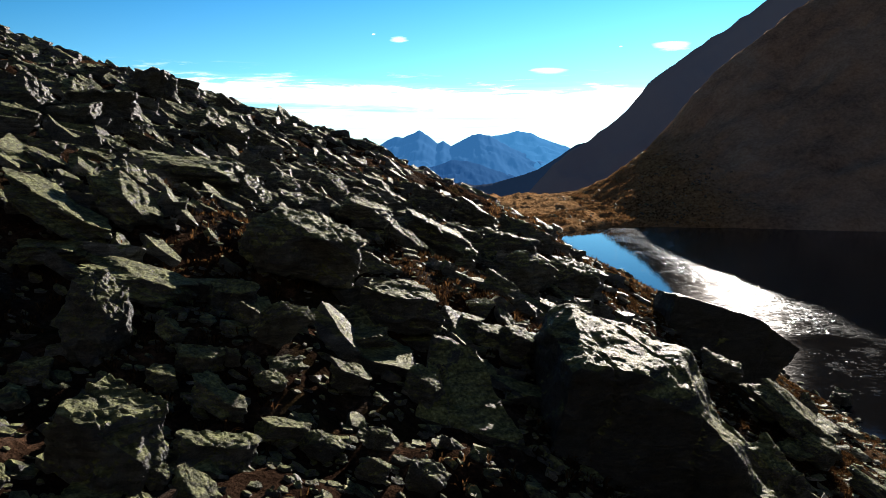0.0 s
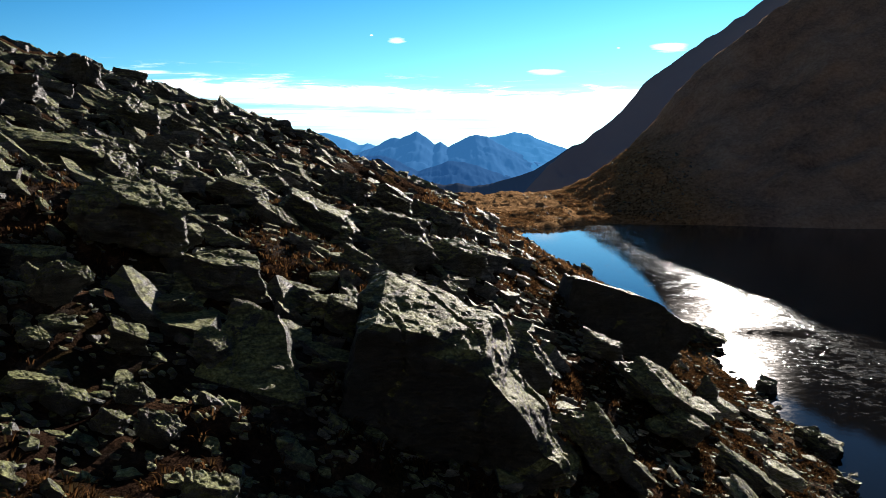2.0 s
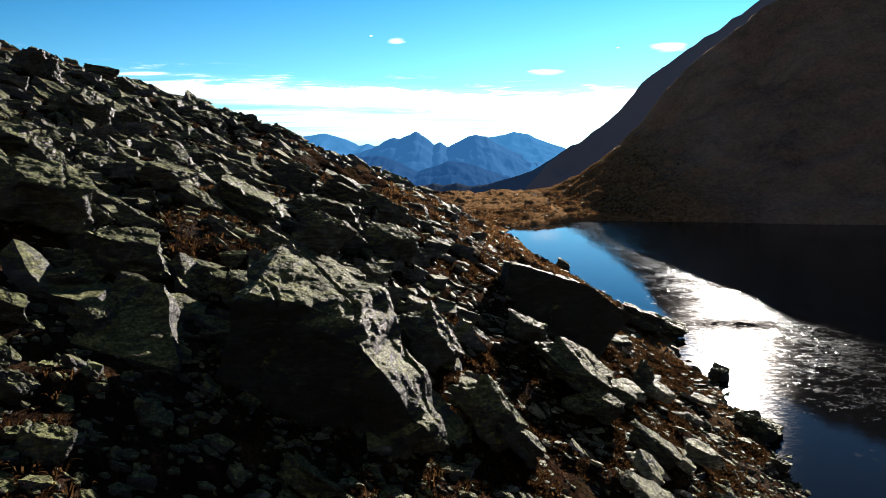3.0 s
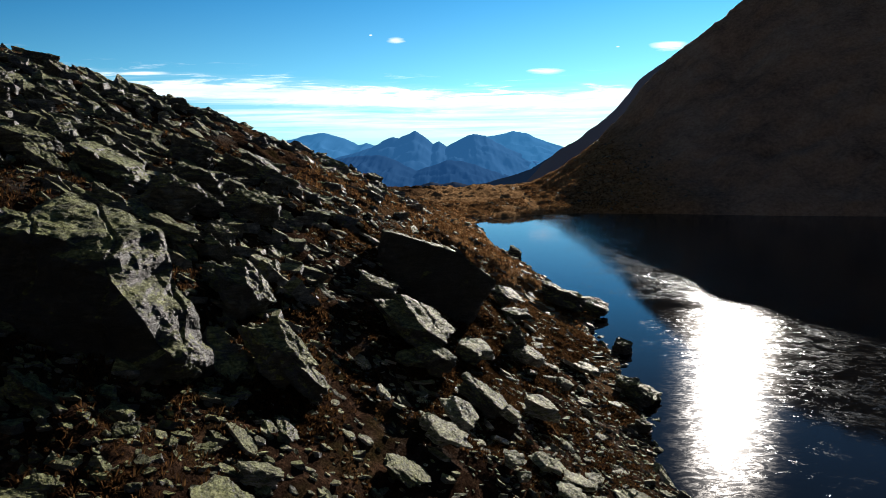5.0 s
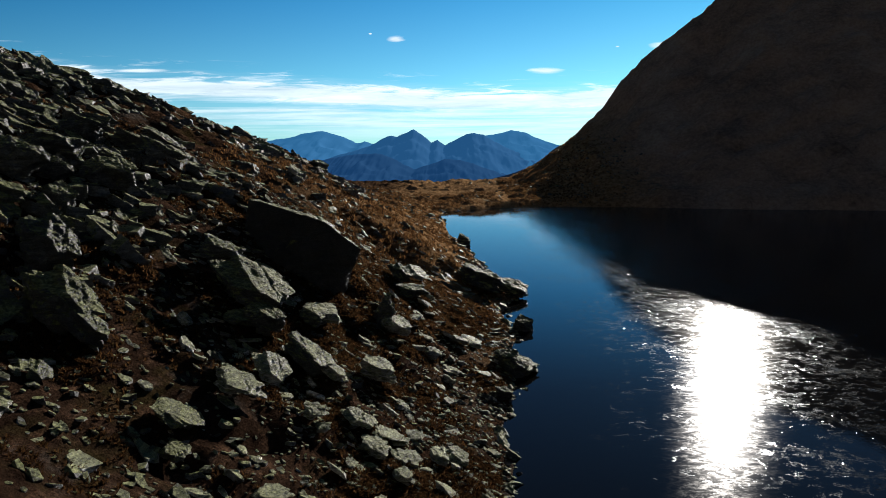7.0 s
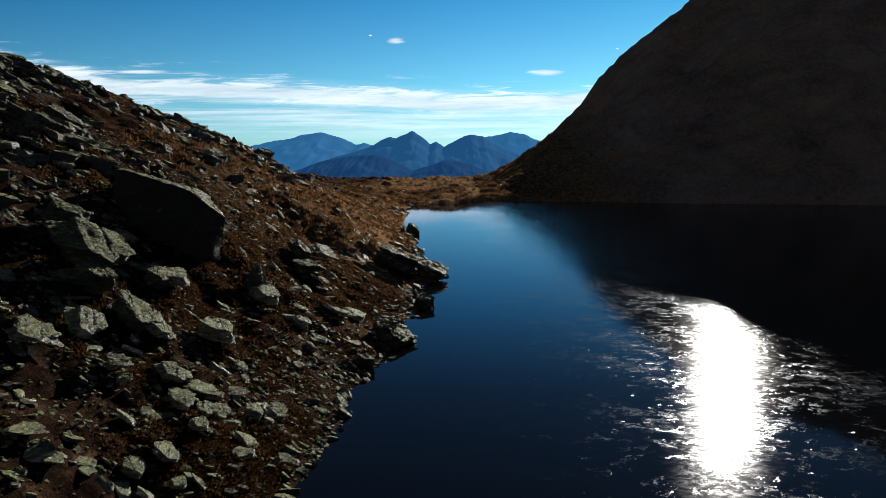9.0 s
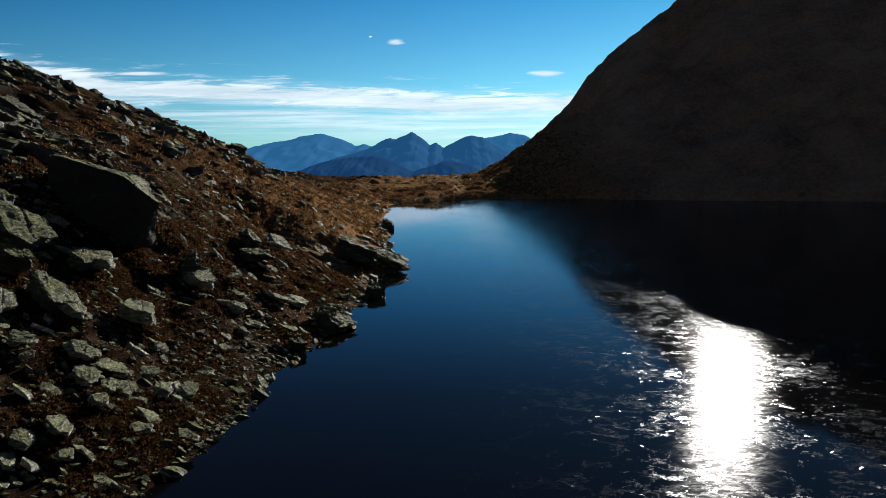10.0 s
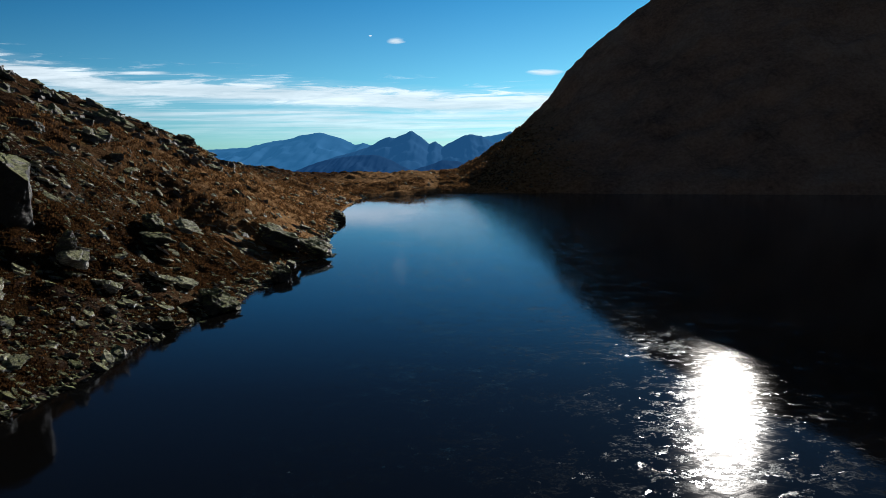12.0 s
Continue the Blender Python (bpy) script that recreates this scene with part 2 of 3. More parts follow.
    for scale, stretch, warp, amount, tilt in ((6.5, (0.4, 1.0, 1.0), 1.3, 0.17, 0.13), (15.0, (0.6, 1.0, 1.0), 0.8, 0.34, 0.19), (9.0, (0.3, 1.0, 1.0), 1.5, 0.75, 0.06)):
        here, lean = chips(scale, stretch, warp, amount, tilt, cover)
        lean.operation = "NORMALIZE"
        ice = m.node("ShaderNodeBsdfGlossy", Color=(0.85, 0.9, 0.92, 1), Roughness=0.17, Normal=lean.outputs["Vector"])
        gloss = m.node("ShaderNodeMixShader", Fac=here, i1=gloss.outputs[0], i2=ice.outputs[0])
    deep = m.node("ShaderNodeBsdfDiffuse", Color=(0.0025, 0.0024, 0.0022, 1))
    sheen = m.node("ShaderNodeFresnel", IOR=1.22, Normal=n)
    both = m.node("ShaderNodeMixShader", Fac=sheen.outputs[0], i1=deep.outputs[0], i2=gloss.outputs[0])
    m.nt.links.new(both.outputs[0], m.out.inputs["Surface"])
    return m.mat


def grass_material():
    m = Nodes("rusty autumn grass")
    rnd = m.node("ShaderNodeNewGeometry").outputs["Random Per Island"]
    patch = m.noise(m.place(), 0.6, 4)
    col = m.ramp(m.math("ADD", m.math("MULTIPLY", rnd, 0.5), m.math("MULTIPLY", patch, 0.5)),
                 (0.25, (0.038, 0.019, 0.010)), (0.45, (0.078, 0.040, 0.018)), (0.6, (0.21, 0.104, 0.04)), (0.78, (0.08, 0.058, 0.026)))
    y = m.node("ShaderNodeSeparateXYZ", Vector=m.place()).outputs["Y"]
    # blades are darker at low y and reach full colour farther off
    near_tone = m.node("ShaderNodeMapRange", Value=m.math("ADD", y, m.math("MULTIPLY", patch, 16.0)), i1=26.0, i2=46.0, i3=0.55, i4=1.0).outputs[0]
    col = m.mix(1.0, col, near_tone, "MULTIPLY")
    leaf = m.node("ShaderNodeBsdfDiffuse", Color=col)
    glow = m.node("ShaderNodeBsdfTranslucent", Color=col)
    both = m.node("ShaderNodeMixShader", Fac=0.6, i1=leaf.outputs[0], i2=glow.outputs[0])
    m.nt.links.new(both.outputs[0], m.out.inputs["Surface"])
    return m.mat


def haze_glow_material(name, colour, glow, strength):
    # the bluish colour and the emission stand in for haze over distance
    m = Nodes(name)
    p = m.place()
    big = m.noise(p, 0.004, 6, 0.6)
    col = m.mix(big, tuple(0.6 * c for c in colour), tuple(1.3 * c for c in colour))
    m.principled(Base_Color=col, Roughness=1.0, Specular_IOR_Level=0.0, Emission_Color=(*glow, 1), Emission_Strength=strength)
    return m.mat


ROCK = rock_material("weathered gneiss", 0.0, pale=0.36)
MOSSY = rock_material("lichen covered gneiss", 1.15, pale=0.48)
STONE = rock_material("grey gneiss rubble", 0.1, True, 0.55)
# paler copies of the gneiss; part of the sunlit look is their colour
LIT_PALE = rock_material("paler gneiss with sunlit look in its colour", 0.0, pale=2.2, tint=(1.0, 1.0, 0.95))
CHIPS = rock_material("paler gneiss stones with sunlit look in colour", -0.1, True, 2.2, (1.0, 1.0, 0.96))
WET = rock_material("wet dark shore stones", -0.6, True, 0.28)
# darker gneiss copy: deepens the great block's shade, blackens wet backlit stones
SHADED_OR_WET = rock_material("gneiss darkened for shade and wet", -0.6, pale=0.22)
CRUSTED = rock_material("gneiss thick with green lichen", 0.85, pale=0.2)
RUSTY = rock_material("rust brown broken rock", -0.5, True, 0.6, (1.0, 0.74, 0.52))
GROUND = ground_material()
WATER = water_material()
GRASS = grass_material()


# ---- the lie of the land ----
def lattice(ix, iy, seed):
    h = (ix * 374761393 + iy * 668265263 + seed * 974634777) & 0xFFFFFFFF
    h = ((h ^ (h >> 13)) * 1274126177) & 0xFFFFFFFF
    return ((h ^ (h >> 16)) & 0xFFFF) / 65535.0


def value_noise(x, y, seed=0):
    ix, iy = np.floor(x).astype(np.int64), np.floor(y).astype(np.int64)
    fx, fy = x - ix, y - iy
    fx, fy = fx * fx * (3 - 2 * fx), fy * fy * (3 - 2 * fy)
    a, b = lattice(ix, iy, seed), lattice(ix + 1, iy, seed)
    c, d = lattice(ix, iy + 1, seed), lattice(ix + 1, iy + 1, seed)
    return (a + (b - a) * fx) * (1 - fy) + (c + (d - c) * fx) * fy - 0.5


def fbm(x, y, size, octaves=4, seed=0, ridged=False):
    total, amp = np.zeros_like(x, dtype=float), 1.0
    for k in range(octaves):
        v = value_noise(x / size * 2 ** k + 17.3 * k, y / size * 2 ** k - 9.1 * k, seed + k)
        total += amp * (0.5 - 2 * np.abs(v) if ridged else v)
        amp *= 0.5
    return total


SHORE_Y = (-90, -60, -40, -20, 0, 11, 14, 20, 23, 25, 27, 30, 32, 36, 39, 42, 46, 60, 70, 82, 92, 100, 130)
SHORE_X = (300, 70, 30, 17, 15.4, 16.4, 17.1, 17.4, 18.0, 18.8, 18.1, 19.0, 18.6, 18.7, 20.2, 19.4, 18.6, 17.2, 15.9, 15.2, 14.6, 14.8, 14.8)
FAR_X = (-100, 8, 14.8, 22, 32, 45, 60, 100, 160, 230, 260)
FAR_Y = (97, 97, 99, 104.6, 107.7, 105, 99, 90, 72, 0, -80)
CREST_X = (-100, 10, 22, 30, 36, 40.5, 44.6, 48, 50.5, 53.5, 58, 63.4, 69, 74, 79.4, 86, 93, 120, 160, 240, 400)
CREST_Z = (1.9, 1.9, 2.0, 2.7, 6.0, 9.2, 12.2, 15.2, 18.3, 22.8, 26.6, 30.6, 34.6, 39.0, 42.8, 47.0, 49.8, 60, 85, 120, 150)
CREST_Y = (155, 157, 157, 154, 148, 147, 148, 148, 148, 148, 149, 150, 150, 150, 150, 150, 150, 150, 150, 150, 150)
RISE_S = (0, 2, 6, 10, 14, 18, 22, 28, 40, 60, 120, 300)
RISE_Z = (0, 0.8, 3.2, 5.8, 7.9, 9.3, 10.6, 12.6, 16.7, 23.5, 42, 70)
FADE_Y = (-100, 50, 62, 83, 105, 130, 170)
FADE = (1, 1, 0.93, 0.56, 0.45, 0.25, 0.12)


def height(x, y):
    """The ground's height: the boulder slope, the lake's bed, the saddle at its far end and the steep spur beyond."""
    s = np.interp(y, SHORE_Y, SHORE_X) - x + 0.5 * fbm(x, y, 3.0, 3, 5)
    near = 1.2 * np.clip((14.5 - y) / 6, 0, 1.2) * np.clip((s - 7) / 5, 0, 1)
    crown = 1.15 * np.clip((s - 13) / 10, 0, 1) * np.clip((y - 26) / 18, 0, 1) * np.clip((66 - y) / 14, 0, 1)
    dip = 0.95 * np.exp(-((x - 10.3) / 5.5) ** 2 - ((y - 38.5) / 6) ** 2) + 0.7 * np.exp(-((x + 20.5) / 4.5) ** 2 - ((y - 45) / 9) ** 2)
    hill = np.where(s > 0, np.interp(s, RISE_S, RISE_Z) * np.interp(y, FADE_Y, FADE) + crown - near - dip, np.maximum(0.45 * s, -6))
    far = np.interp(x, FAR_X, FAR_Y)
    u = y - far + 1.0 * fbm(x, y, 9.0, 3, 11)
    crest, ridge_y = np.interp(x, CREST_X, CREST_Z), np.interp(x, CREST_X, CREST_Y)
    k = np.clip(u / np.maximum(ridge_y - far, 18), 0, 1)
    face = np.clip((x - 42) / 9, 0, 1)
    bank = np.minimum(0.45, 0.3 * np.maximum(u, 0))
    spur = np.where(u > 0, np.minimum(crest, bank + np.maximum(crest - 0.45, 0) * (face * k ** 1.1 + (1 - face) * (1 - (1 - k) ** 1.9))), np.maximum(0.45 * u, -6))
    spur = spur - 0.45 * np.maximum(y - ridge_y - 3, 0)
    hill = hill - 0.3 * np.maximum(y - 140, 0)
    top = np.maximum(hill, spur)
    steep = np.clip((crest - 6) / 15, 0, 1) * np.clip(u / 8, 0, 1)
    top = top + steep * (1.9 * fbm(x, y, 14.0, 5, 21, True) + 1.2 * fbm(x, y, 4.0, 3, 27, True))
    # unseen rise added behind the camera to block low sky light
    top = top + np.minimum(0.62 * np.maximum(-45 - y, 0), 230) * np.clip((-45 - y) / 40, 0, 1)
    land = np.clip(top, 0, 1.0)
    top = top + land * np.clip((y - 70) / 25, 0, 1) * (0.5 * fbm(x, y, 4.5, 4, 53, True) + 0.2)
    top = top + land * (0.9 * fbm(x, y, 7.0, 4, 31) + 0.45 * fbm(x, y, 1.7, 3, 37) + 0.22 * fbm(x, y, 0.65, 2, 43))
    return np.maximum(top, -120 + 30 * fbm(x, y, 600.0, 4, 41))


def ground_z(x, y):
    return float(height(np.array([float(x)]), np.array([float(y)]))[0])


def mesh_object(name, verts, faces, material, smooth=True):
    data = bpy.data.meshes.new(name)
    data.from_pydata(verts, [], faces)
    data.materials.append(material)
    data.polygons.foreach_set("use_smooth", [smooth] * len(data.polygons))
    data.update()
    return new(name, data)


def stations(low, marks, steps, high):
    """Grid lines: even steps between the marks, then growing ones out to low and high."""
    mid = np.concatenate([np.arange(a, z - s / 2, s) for a, z, s in zip(marks, marks[1:], steps)] + [[marks[-1]]])
    before, after, a, z = [], [], steps[0], steps[-1]
    while (before[-1] if before else marks[0]) > low:
        a *= 1.13
        before.append((before[-1] if before else marks[0]) - a)
    while (after[-1] if after else marks[-1]) < high:
        z *= 1.09
        after.append((after[-1] if after else marks[-1]) + z)
    return np.concatenate([before[::-1], mid, after])


def sheet(name, xs, ys, zf, material):
    gx, gy = np.meshgrid(xs, ys)
    gz = zf(gx, gy)
    verts = np.stack([gx, gy, gz], -1).reshape(-1, 3)
    nx, ny = len(xs), len(ys)
    i = (np.arange(ny - 1)[:, None] * nx + np.arange(nx - 1)[None, :]).ravel()
    faces = np.stack([i, i + 1, i + nx + 1, i + nx], -1)
    return mesh_object(name, verts.tolist(), faces.tolist(), material)


near_x = stations(-4500, (-40, -12, 20, 50, 110), (0.5, 0.2, 0.6, 1.2), 4500)
near_y = stations(-4500, (-20, 5, 40, 70, 158), (1.0, 0.2, 0.4, 0.6), 4800)
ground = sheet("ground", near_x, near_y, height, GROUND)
tagged(ground, "steep alpine slope of brown autumn turf, gravel and bedrock", "ground", kind="structure")

lake = sheet("water", np.linspace(6, 300, 40), np.linspace(-95, 125, 40), lambda x, y: 0 * x, WATER)
tagged(lake, "still dark mountain lake glinting in low sun, partly thin ice", "lake", kind="structure")


# ---- distance ----
def mountain_range(name, line, y, depth, foot, rough, material, label):
    """A range of mountains: a crest line of (x, z), spurs towards the viewer and a long foot."""
    lx, lz = zip(*line)
    xs = np.linspace(lx[0], lx[-1], 320)
    rows = np.linspace(-1, 0.35, 46)

    def zf(gx, gy):
        k = (gy - y) / depth
        crest = np.interp(gx, lx, lz) + rough * 0.45 * fbm(gx, gx * 0, rough * 4.0, 5, 3, True)
        spurs = rough * 4.5 * fbm(gx, gy * 0.5, rough * 12, 6, 9, True)
        fall = np.clip(-k, 0, 1)
        down = np.where(k < 0, fall ** 0.85, k * 2.2)
        return crest - (crest - foot) * down + spurs * np.clip(fall * 4, 0, 1) * (1 - 0.6 * fall)

    return tagged(sheet(name, xs, y + rows * depth, zf, material), label, "mountain range", kind="structure")


# haze is put into each range's colour and a weak glow
FAR_BLUE = haze_glow_material("far mountains with blue haze glow", (0.024, 0.065, 0.125), (0.034, 0.19, 0.43), 0.42)
PEAK_BLUE = haze_glow_material("peaks with blue haze glow", (0.022, 0.055, 0.105), (0.025, 0.135, 0.34), 0.37)
MID_BLUE = haze_glow_material("nearer mountains with deep blue haze glow", (0.014, 0.036, 0.07), (0.018, 0.10, 0.29), 0.27)
DUSK = haze_glow_material("low hill with dim blue haze glow", (0.03, 0.04, 0.06), (0.02, 0.05, 0.11), 0.12)
SHADE = haze_glow_material("shaded brown valley side with veil glow", (0.13, 0.10, 0.085), (0.06, 0.07, 0.12), 0.07)
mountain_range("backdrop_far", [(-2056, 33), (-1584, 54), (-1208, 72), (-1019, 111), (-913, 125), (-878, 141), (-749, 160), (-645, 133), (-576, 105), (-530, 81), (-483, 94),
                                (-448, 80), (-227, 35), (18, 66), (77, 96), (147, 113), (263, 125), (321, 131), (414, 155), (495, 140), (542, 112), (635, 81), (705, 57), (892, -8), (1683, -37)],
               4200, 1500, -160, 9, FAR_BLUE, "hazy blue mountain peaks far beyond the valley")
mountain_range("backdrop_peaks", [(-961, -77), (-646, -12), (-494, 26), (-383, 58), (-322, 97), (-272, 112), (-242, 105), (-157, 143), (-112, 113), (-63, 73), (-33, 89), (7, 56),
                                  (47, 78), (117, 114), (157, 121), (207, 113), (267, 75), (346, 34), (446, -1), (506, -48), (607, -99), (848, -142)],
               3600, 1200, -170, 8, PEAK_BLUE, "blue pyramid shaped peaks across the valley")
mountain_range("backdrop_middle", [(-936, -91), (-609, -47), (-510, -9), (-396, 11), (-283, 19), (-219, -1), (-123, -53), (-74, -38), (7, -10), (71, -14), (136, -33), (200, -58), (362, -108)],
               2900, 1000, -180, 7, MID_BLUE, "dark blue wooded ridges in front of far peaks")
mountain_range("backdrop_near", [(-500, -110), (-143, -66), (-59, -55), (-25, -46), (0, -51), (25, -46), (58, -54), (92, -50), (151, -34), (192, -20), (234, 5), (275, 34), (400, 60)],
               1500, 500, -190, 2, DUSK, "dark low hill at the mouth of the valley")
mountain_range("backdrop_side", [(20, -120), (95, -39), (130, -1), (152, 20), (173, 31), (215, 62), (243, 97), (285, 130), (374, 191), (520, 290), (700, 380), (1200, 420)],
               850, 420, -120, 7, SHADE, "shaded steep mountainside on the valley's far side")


# ---- rocks ----
def cut_block(planes, reach=4.0):
    """A convex block of rock: a cube cut by planes (normal, distance from the centre)."""
    bm = bmesh.new()
    bmesh.ops.create_cube(bm, size=2 * reach)
    for n, h in planes:
        n = Vector(n).normalized()
        cut = bmesh.ops.bisect_plane(bm, geom=bm.verts[:] + bm.edges[:] + bm.faces[:], dist=1e-5, plane_co=n * h, plane_no=n, clear_outer=True)
        rim = [e for e in cut["geom_cut"] if isinstance(e, bmesh.types.BMEdge)]
        if rim:
            bmesh.ops.contextual_create(bm, geom=rim)
    bmesh.ops.remove_doubles(bm, verts=bm.verts[:], dist=1e-4)
    return bm


def refine(bm, length, most=9):
    """Splits the long edges until none is much longer than length."""
    bmesh.ops.triangulate(bm, faces=bm.faces[:])
    for k in range(most):
        long_edges = [e for e in bm.edges if e.calc_length() > length]
        if not long_edges:
            break
        bmesh.ops.subdivide_edges(bm, edges=long_edges, cuts=1, use_grid_fill=False)
        bmesh.ops.triangulate(bm, faces=[f for f in bm.faces if len(f.verts) > 3])


def weather(bm, tilt, off, size, rough):
    """Breaks a block along its grain into steps, chips its edges and pits its faces. size: the block's width in metres."""
    bm.normal_update()
    moves = []
    for v in bm.verts:
        q = v.co / size
        level = q.dot(tilt)
        flat = q - tilt * level
        bed = level * 7 + 0.9 * noise.noise(q * 2.4 + off)
        step = math.floor(bed)
        blend = min(1.0, max(0.0, (bed - step - 0.6) / 0.4))
        here, there = (noise.noise(Vector(((step + k) * 1.7, flat.x * 2.2, flat.y * 2.2)) + off) for k in (0, 1))
        ledge = 0.11 * (here + (there - here) * blend)
        joint = (q.x * 0.8 + q.y * 0.55 - 0.2 * q.z) * 2.1 + off.x + 0.16 * noise.noise(q * 4.0 + off)
        split = -0.05 * max(0.0, 1 - abs(joint - round(joint)) / 0.05)
        crag = 0.075 * noise.fractal(q * 3.0 + off, 0.85, 2.1, 5) + 0.02 * noise.noise(q * 10 + off)
        moves.append((flat.normalized() * ledge if flat.length > 1e-4 else flat) + v.normal * (split + crag))
    for v, d in zip(bm.verts, moves):
        v.co += d * size * rough


def finish(bm, name, material):
    data = bpy.data.meshes.new(name)
    bm.to_mesh(data)
    bm.free()
    data.polygons.foreach_set("use_smooth", [False] * len(data.polygons))
    data.materials.append(material)
    return data


def rock_mesh(name, seed, slab=0.6):
    """An angular block of foliated gneiss, about 1 across: flat bedding faces, steep broken sides."""
    rng = random.Random(seed)
    tilt = Vector((rng.uniform(-0.2, 0.2), rng.uniform(-0.3, 0.12), 1)).normalized()
    top = 0.2 + 0.14 * slab
    planes = [(tilt, top * rng.uniform(0.85, 1.1)), (-tilt, 0.34)]
    turn, count = rng.uniform(0, 6.3), rng.choice((4, 5, 5, 6))
    for k in range(count):
        a = turn + 2 * math.pi * (k + rng.uniform(-0.28, 0.28)) / count
        planes.append(((math.cos(a), math.sin(a), rng.uniform(-0.4, 0.1)), rng.uniform(0.36, 0.54)))
    for k in range(3):
        a = rng.uniform(0, 6.3)
        planes.append(((math.cos(a), math.sin(a), rng.uniform(0.2, 1.0)), rng.uniform(0.36, 0.46)))
    bm = cut_block(planes, 0.6)
    refine(bm, 0.05)
    weather(bm, tilt, Vector((seed * 1.3, seed * -0.7, 4.0)), 1.0, 1.0)
    return finish(bm, name, ROCK)


def hewn(name, label, centre, planes, seed, material, rough, grain=(-0.45, 0.1, 1)):
    """A great block bounded by planes (normal, distance from its centre), split along its grain and chipped."""
    bm = cut_block(planes)
    refine(bm, 0.075)
    weather(bm, Vector(grain).normalized(), Vector((seed * 3.1, seed * 1.7, 5.0)), 2.6, rough)
    ob = new(name, finish(bm, name, material))
    ob.location = centre
    return tagged(ob, label, "boulder", "great boulders of the slope")


BLOCKS = [rock_mesh("boulder", 100 + k, slab=(0.4, 0.7, 1.0)[k % 3]) for k in range(16)]
TAKEN = []


def boulder(x, y, z, sx, sy, sz, yaw, tip, lean, shape, label, group="boulders of the slope"):
    ob = new("boulder", BLOCKS[shape % len(BLOCKS)])
    ob.matrix_world = pose(x, y, z, tip, lean, 0) @ pose(0, 0, 0, 0, 0, yaw) @ Matrix.Diagonal((sx, sy, sz, 1))
    for word, coat in (("lichen", MOSSY), ("wet", SHADED_OR_WET), ("pale", LIT_PALE), ("turf", LIT_PALE), ("lower slope", LIT_PALE)):
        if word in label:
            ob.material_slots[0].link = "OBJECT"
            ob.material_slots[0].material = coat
            break
    TAKEN.append((x, y, 0.45 * max(sx, sy)))
    return tagged(ob, label, "boulder", group)


def set_boulders(rows, label, flat=False, stout=False):
    """Boulders by centre, width, height, lean to the lake and shape."""
    rng = random.Random(len(rows) * 7 + 3)
    for x, y, z, w, h, lean, shape in rows:
        a = radians(lean)
        w, h = (0.82 * w, 0.82 * h) if flat else (w, h)
        thick = (0.5 if flat else 0.85) * max(0.45 * h, h - 0.75 * w * math.sin(a))
        length = 0.92 * w / math.cos(a) ** 0.6
        boulder(x, y, z - (0.12 if flat else 0.04) * h, 0.88 * length / 0.95, (0.85 if flat else 0.6) * w / 0.9, thick / (0.7 if stout else 0.85), rng.uniform(-18, 18), rng.uniform(-6, 13), lean, shape, label, "placed boulders")


hewn("great_boulder", "huge dark gneiss block with green lichen along its sunlit ridge", (4.2, 11.6, 6.6),
     [((-0.05, -1, 0.05), 1.57), ((0.2, -0.8, 0.6), 1.95), ((0.31, -0.22, 1), 1.74), ((1.3, -0.5, 1), 1.63), ((1, 0, 0.3), 1.74), ((1, 0.7, 0.3), 1.18), ((-1, -0.1, 0.25), 1.8), ((-0.6, -0.2, 1), 2.35), ((0.2, 1, 0.4), 1.38), ((0.6, -0.5, -1), 1.96), ((0, 0, -1), 2.6)], 3, CRUSTED, 0.55)
hewn("great_boulder", "huge gneiss block jutting from the slope, its shade coloured black", (10.2, 23.0, 4.9),
     [((-0.1, -1, 0), 1.07), ((0.3, 0.1, 1), 1.45), ((0.75, 0.2, 1), 1.45), ((1, 0.6, 0), 1.3), ((0.7, -0.2, -0.5), 1.95), ((-1, 0, 0.2), 2.1), ((0, 1, 0.4), 1.6), ((0, 0, -1), 2.4)], 8, SHADED_OR_WET, 0.42)
hewn("great_boulder", "dark gneiss ledge with a thin sunlit lichen edge", (1.3, 10.5, 7.4),
     [((0, -1, -0.15), 0.72), ((0.35, -0.72, 1), 0.52), ((1, 0.2, 0.3), 0.55), ((-1, 0, 0.3), 0.95), ((0, 1, 0.3), 0.9), ((0, 0, -1), 1.4)], 5, CRUSTED, 0.4)
UPPER_BLOCKS = [
    (-2.07, 13.17, 10.15, 2.33, 2.00, 25, 2),
    (-5.86, 17.41, 11.43, 2.86, 1.32, 12, 0),
    (-5.16, 12.77, 10.99, 1.37, 1.29, 42, 3),
    (-6.01, 11.86, 10.94, 2.05, 1.27, 30, 6),
    (-5.86, 11.26, 10.20, 1.52, 0.52, 5, 0),
    (-4.05, 10.80, 9.78, 1.96, 0.87, 16, 3),
    (-4.05, 9.25, 9.47, 1.02, 1.18, 22, 5),
    (-2.89, 11.34, 9.34, 0.91, 0.77, 10, 1),
    (-1.64, 9.83, 9.27, 0.60, 1.10, 45, 8),
    (-2.79, 6.77, 8.80, 1.33, 0.95, 5, 11),
]
set_boulders(UPPER_BLOCKS, "angular gneiss boulder with sunlit lichen on its sloping top", stout=True)
